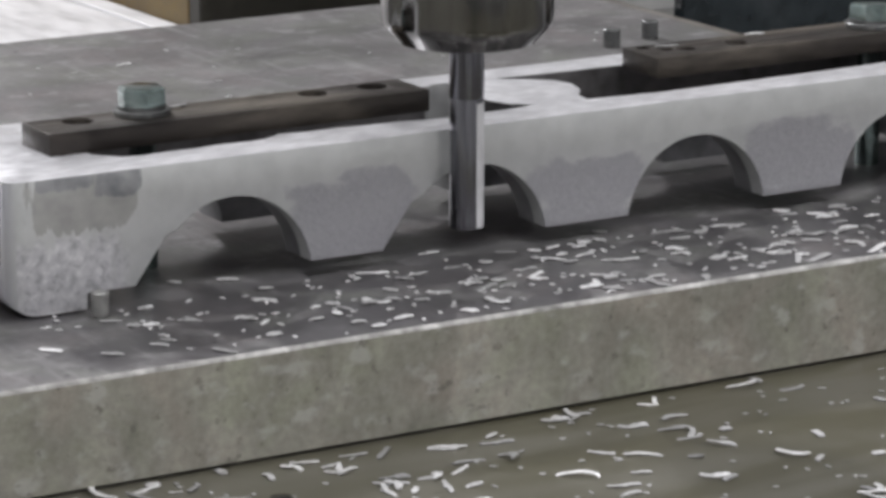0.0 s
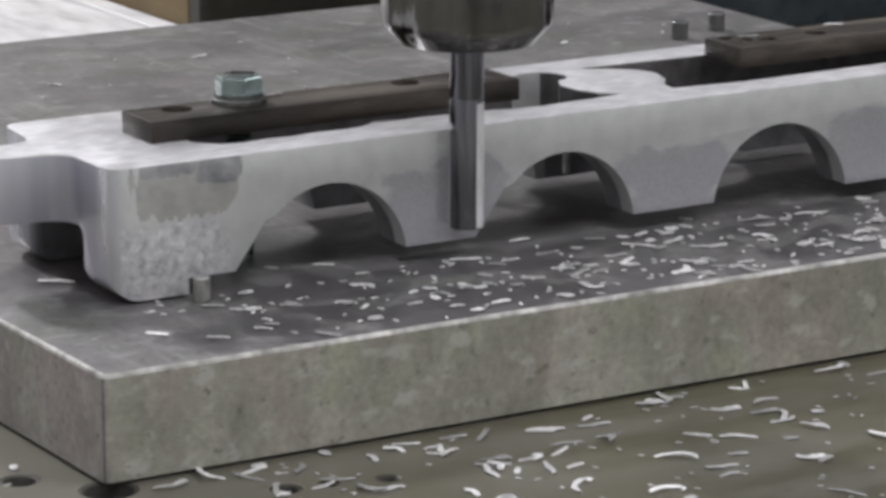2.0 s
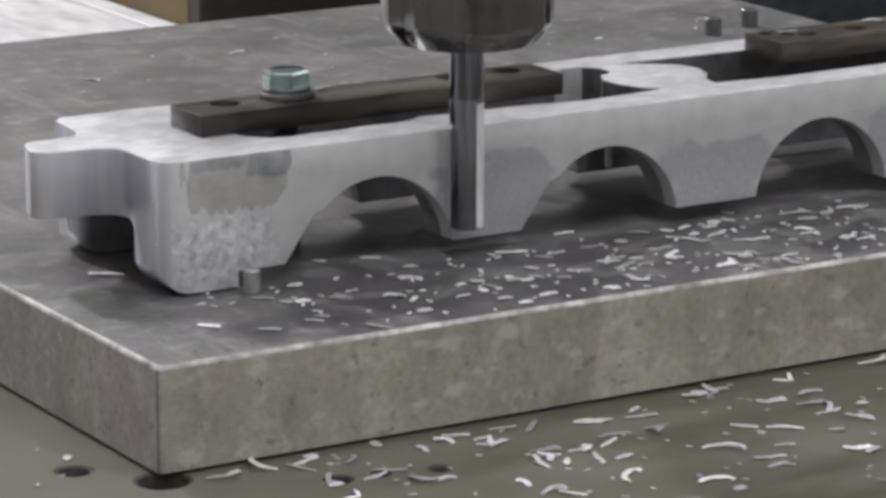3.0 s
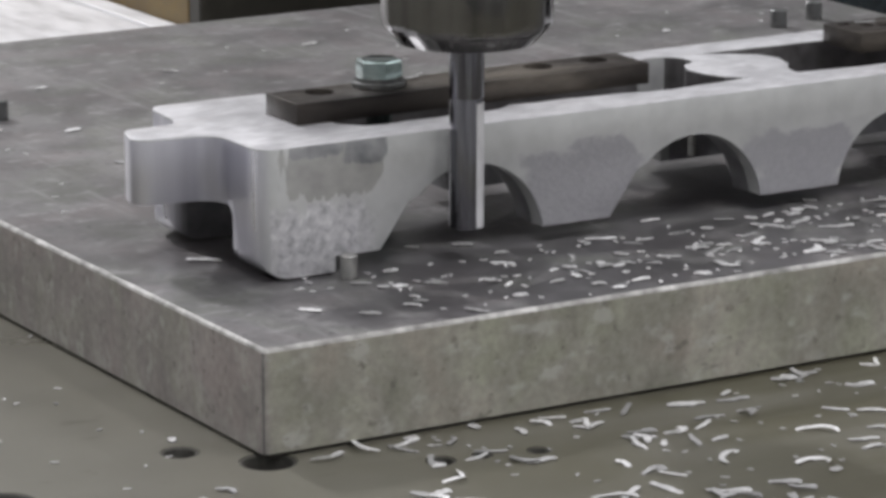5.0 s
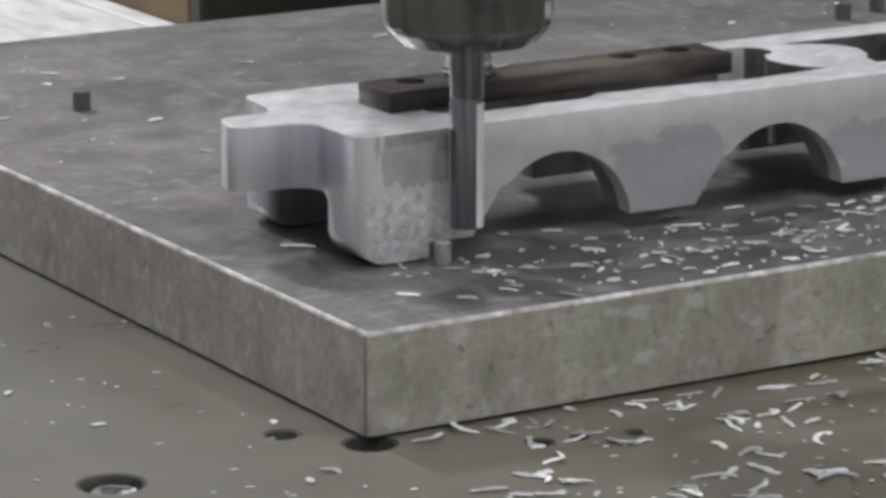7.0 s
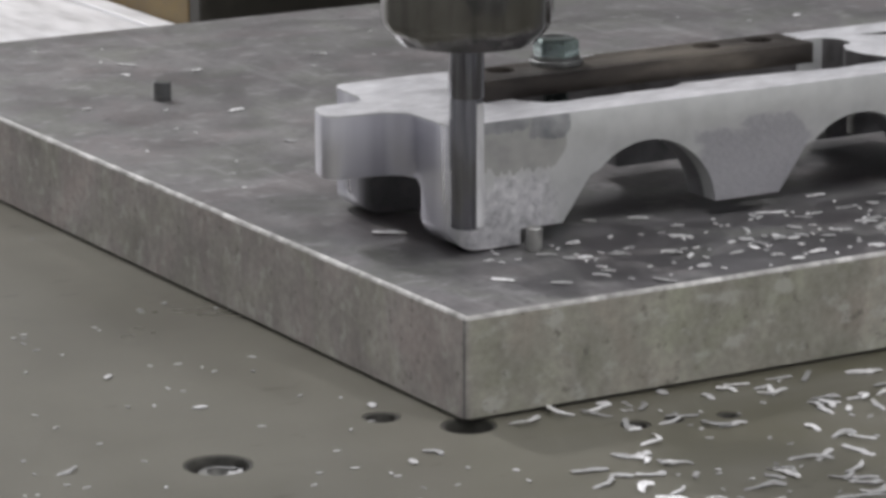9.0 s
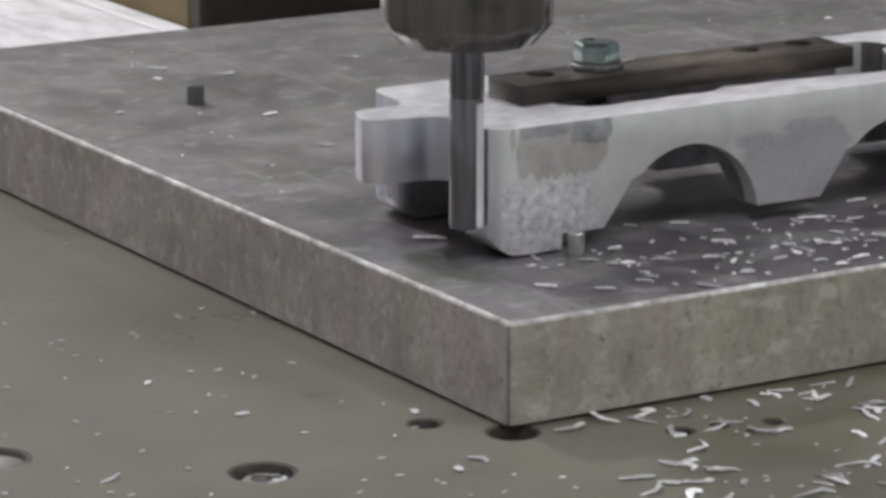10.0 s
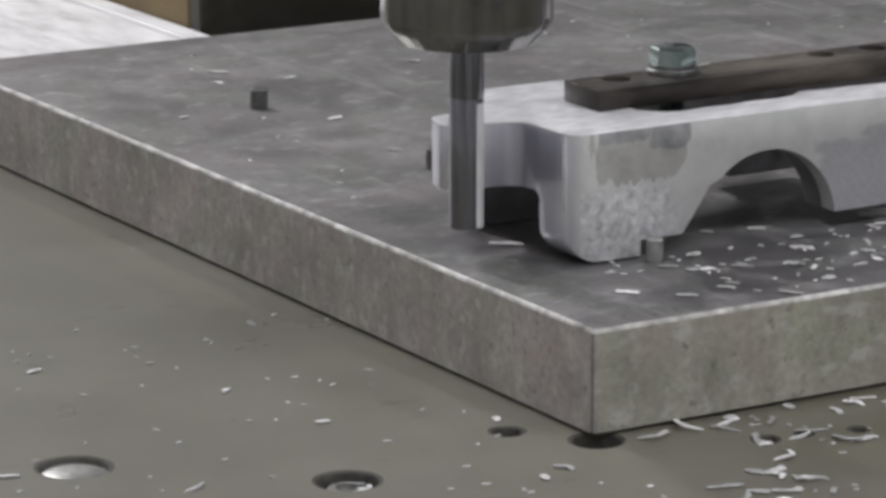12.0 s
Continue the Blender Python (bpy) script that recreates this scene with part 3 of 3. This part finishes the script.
def spindle_head():
    bm = lathe(bmesh.new(), [(0.075, TOP + 0.286), (0.078, TOP + 0.290), (0.078, TOP + 0.38), (0.12, TOP + 0.40), (0.12, TOP + 0.70)], 64, MILL)
    h = tagged(part("spindle_head", bm, M_CASTBED, smooth=30), "grey spindle nose over the table", "spindle head")
    return h


spindle_head()


# ---- chips ----
def chip_mesh(seed, long, wide, bend, hump=0.0, twist=0.0, kink=0.0):
    """A torn ribbon of aluminium: bend turns it flat on the ground, hump arches it upward, kink folds it once."""
    r = random.Random(seed)
    bm = bmesh.new()
    n = 8
    rows = []
    px = py = 0.0
    a = -bend / 2
    fold = r.randint(2, 5)
    for i in range(n):
        u = i / (n - 1)
        w = wide * (0.45 + 0.55 * math.sin(math.pi * min(1, 0.1 + 0.82 * u))) * r.uniform(0.7, 1.2) / 2
        z = 0.0001 + hump * math.sin(math.pi * u) + wide * 0.12 * r.random()
        lean = math.sin(twist * (u - 0.3))
        nx, ny = -math.sin(a), math.cos(a)
        rows.append([bm.verts.new((px + nx * s * w * math.cos(lean), py + ny * s * w * math.cos(lean), max(0.0, z + (s + 1) * w * abs(lean) + th)))
                     for s, th in ((-1, 0.0), (1, 0.0), (1, 0.00035), (-1, 0.00035))])
        px += math.cos(a) * long / (n - 1)
        py += math.sin(a) * long / (n - 1)
        a += bend / (n - 1) + (kink if i == fold else 0)
    for p, q in zip(rows, rows[1:]):
        for i in range(4):
            j = (i + 1) % 4
            bm.faces.new((p[i], p[j], q[j], q[i]))
    bm.faces.new(rows[0][::-1])
    bm.faces.new(rows[-1])
    bmesh.ops.translate(bm, verts=bm.verts, vec=(-px / 2, -py / 2, 0))
    bmesh.ops.recalc_face_normals(bm, faces=bm.faces)
    me = bpy.data.meshes.new("metal_chip")
    bm.to_mesh(me)
    bm.free()
    me.materials.append(M_CHIP)
    me.shade_smooth()
    me.set_sharp_from_angle(angle=radians(50))
    return me


RND = random.Random(7)


def either():
    return RND.choice((-1, 1))


FLAKES = [chip_mesh(i, RND.uniform(0.006, 0.012), RND.uniform(0.0026, 0.0046), either() * RND.uniform(0.0, 0.35), RND.uniform(0, 0.0002), RND.uniform(0, 0.15)) for i in range(14)]
STRIPS = [chip_mesh(20 + i, RND.uniform(0.008, 0.017), RND.uniform(0.0019, 0.0033), either() * RND.choice((0.05, 0.2, 0.5)), RND.uniform(0, 0.0004), RND.uniform(0, 0.5), either() * RND.choice((0, 0.3, 0.7, 1.2))) for i in range(14)]
CURLS = [chip_mesh(40 + i, RND.uniform(0.012, 0.021), RND.uniform(0.0021, 0.0035), either() * RND.uniform(0.3, 2.4), RND.uniform(0.0, 0.0012), RND.uniform(0.2, 1.1), either() * RND.choice((0.6, 1.2, 1.9))) for i in range(14)]
CRUMBS = [chip_mesh(70 + i, RND.uniform(0.0016, 0.0036), RND.uniform(0.001, 0.0020), RND.uniform(-1, 1)) for i in range(8)]
ON_PLATE = FLAKES * 2 + STRIPS
ON_TABLE = STRIPS * 2 + CURLS + FLAKES[:8]


def chip(x, y, z, mesh, turn, where):
    c = tagged(new("metal_chip", mesh), "curled bright aluminium chip on the " + where, "metal chip", "chips on the " + where)
    c.matrix_world = pose(x / 1000, y / 1000, TOP + z / 1000 + 0.0001, RND.uniform(-6, 6), RND.uniform(-6, 6), turn)
    return ride(c)


PLATE_CHIPS = [(107, 83), (158, 107), (135, 46), (159, 31), (155, 68), (85, 70), (86, 28), (133, 19), (191, 43), (255, 102), (202, 42), (104, 6),
               (64, 25), (47, 142), (136, 114), (45, 42), (268, 76), (295, 66), (341, 97), (303, 17), (145, 521), (226, 528), (101, 334), (330, 560)]
TABLE_CHIPS = [(152, -12), (164, -51), (271, -36), (282, -49), (239, -61), (146, -53), (212, -84), (220, -111), (301, -59), (119, -80), (248, -12),
               (95, -5), (121, -16), (188, -21), (342, -6), (183, -118), (261, -109), (24, -9), (84, -38), (161, -97)]


TOP_CHIPS = [(157, 152, 67.5), (418, 158, 67.5), (470, 160, 67.5)]


def chips():
    for x, y, turn in ((-110, -3, 20), (-114, -8, 60), (-112, 4, 140)):
        chip(x, y, -48.4, STRIPS[3], turn, "table")
    for x, y in PLATE_CHIPS:
        chip(x, y, 0, RND.choice(ON_PLATE), RND.gauss(-28, 28), "plate")
    for x, y in TABLE_CHIPS:
        chip(x, y, -45.6, RND.choice(ON_TABLE), RND.gauss(-28, 35), "table")
    for x, y in ((-138, 224), (-105, 217), (-101, 214), (-66, 215), (-78, 102), (-109, 93), (-169, 25), (-19, 383), (-38, 114), (-69, -30), (-33, -30), (-60, -48), (-31, -53), (-16, -66)):
        chip(x, y, -45.6, RND.choice(CRUMBS * 2 + STRIPS[:3]), RND.gauss(-28, 35), "table")
    for x, y, z in TOP_CHIPS:
        chip(x, y, z, RND.choice(STRIPS[:4]), RND.gauss(0, 14), "casting")
    for i in range(88):
        x = 60 + 480 * RND.random() ** 0.8
        chip(x, RND.uniform(4, 88), 0, RND.choice(ON_PLATE), RND.gauss(-28, 40), "plate")
    for i in range(24):
        chip(RND.uniform(230, 540), RND.uniform(6, 86), 0, RND.choice(ON_PLATE), RND.gauss(-28, 40), "plate")
    # on the table they lie in tangles
    heaps = [(30 + 480 * RND.random() ** 0.85, -8 - 180 * RND.random()) for i in range(36)]
    heaps += [(RND.uniform(5, 170), RND.uniform(-60, -12)) for i in range(5)] + [(RND.uniform(-60, 170), RND.uniform(-140, -75)) for i in range(12)]
    for cx, cy in heaps:
        for k in range(RND.choice((1, 1, 2, 3, 4))):
            chip(cx + RND.gauss(0, 9), min(-5, cy + RND.gauss(0, 9)), -45.6, RND.choice(ON_TABLE), RND.gauss(-28, 50), "table")


def swarf(name, places, label):
    """The fine crumbs between the chips, too many to count."""
    bm = bmesh.new()
    for x, y, z in places:
        me = RND.choice(CRUMBS if RND.random() < 0.9 else FLAKES)
        old = len(bm.verts)
        bm.from_mesh(me)
        bm.verts.ensure_lookup_table()
        m = pose(x / 1000, y / 1000, z / 1000 + 0.0001, 0, 0, RND.uniform(0, 360))
        bmesh.ops.transform(bm, matrix=m, verts=bm.verts[old:])
    ob = tagged(part(name, bm, M_CHIP, smooth=50), label, "metal swarf", kind="stuff")
    ob.location = (0, 0, TOP)
    return ride(ob)


chips()
swarf("plate_swarf", [(55 + 500 * RND.random() ** 0.8, RND.uniform(3, 90), 0) for i in range(260)] + [(RND.uniform(20, 640), RND.uniform(210, 620), 0) for i in range(45)],
      "fine aluminium crumbs scattered on the plate")
swarf("table_swarf", [(15 + 500 * RND.random() ** 0.85, -5 - 190 * RND.random(), -45.6) for i in range(230)] + [(RND.uniform(-280, 0), RND.uniform(-90, 260), -45.6) for i in range(90)],
      "fine aluminium crumbs scattered on the machine table")


# ---- what moves ----
FEED = 0.02363


def table_shift(t):
    """Where the table stands at t, from its place at 6.5 s: along x, round a corner, along y, round a corner, along x."""
    if t <= 9.0:
        x = FEED * (t - 6.5)
        return x, 0.013 * x - (0.0004 if t < 6 else 0)
    s = FEED * (t - 9.0)
    x0, y0, r = 0.0580, 0.0004, 0.0118
    if s < r * math.pi / 2:
        return x0 + r * math.sin(s / r), y0 - r * (1 - math.cos(s / r))
    s -= r * math.pi / 2
    x1, y1, down = x0 + r, y0 - r, 0.0259
    if s < down:
        return x1, y1 - s
    s -= down
    q = 0.0056
    if s < q * math.pi / 2:
        return x1 + q * (1 - math.cos(s / q)), y1 - down - q * math.sin(s / q)
    s -= q * math.pi / 2
    return x1 + q + s, y1 - down - q - 0.04 * s


def motions():
    times = [0.0, 1.5, 3.0, 4.5, 6.0, 7.5, 8.6] + [round(8.8 + 0.1 * i, 1) for i in range(33)]
    for ob in RIDERS:
        home = ob.matrix_basis.copy()
        rows = []
        for t in times:
            x, y = table_shift(t)
            rows.append((t, Matrix.Translation((x, y, 0)) @ home))
        walk(ob, rows)
    stand = SPINDLE.matrix_basis.copy()
    walk(SPINDLE, [(i / FPS, stand @ pose(0, 0, 0, 0, 0, -60 * i)) for i in range(12 * FPS + 1)])


motions()
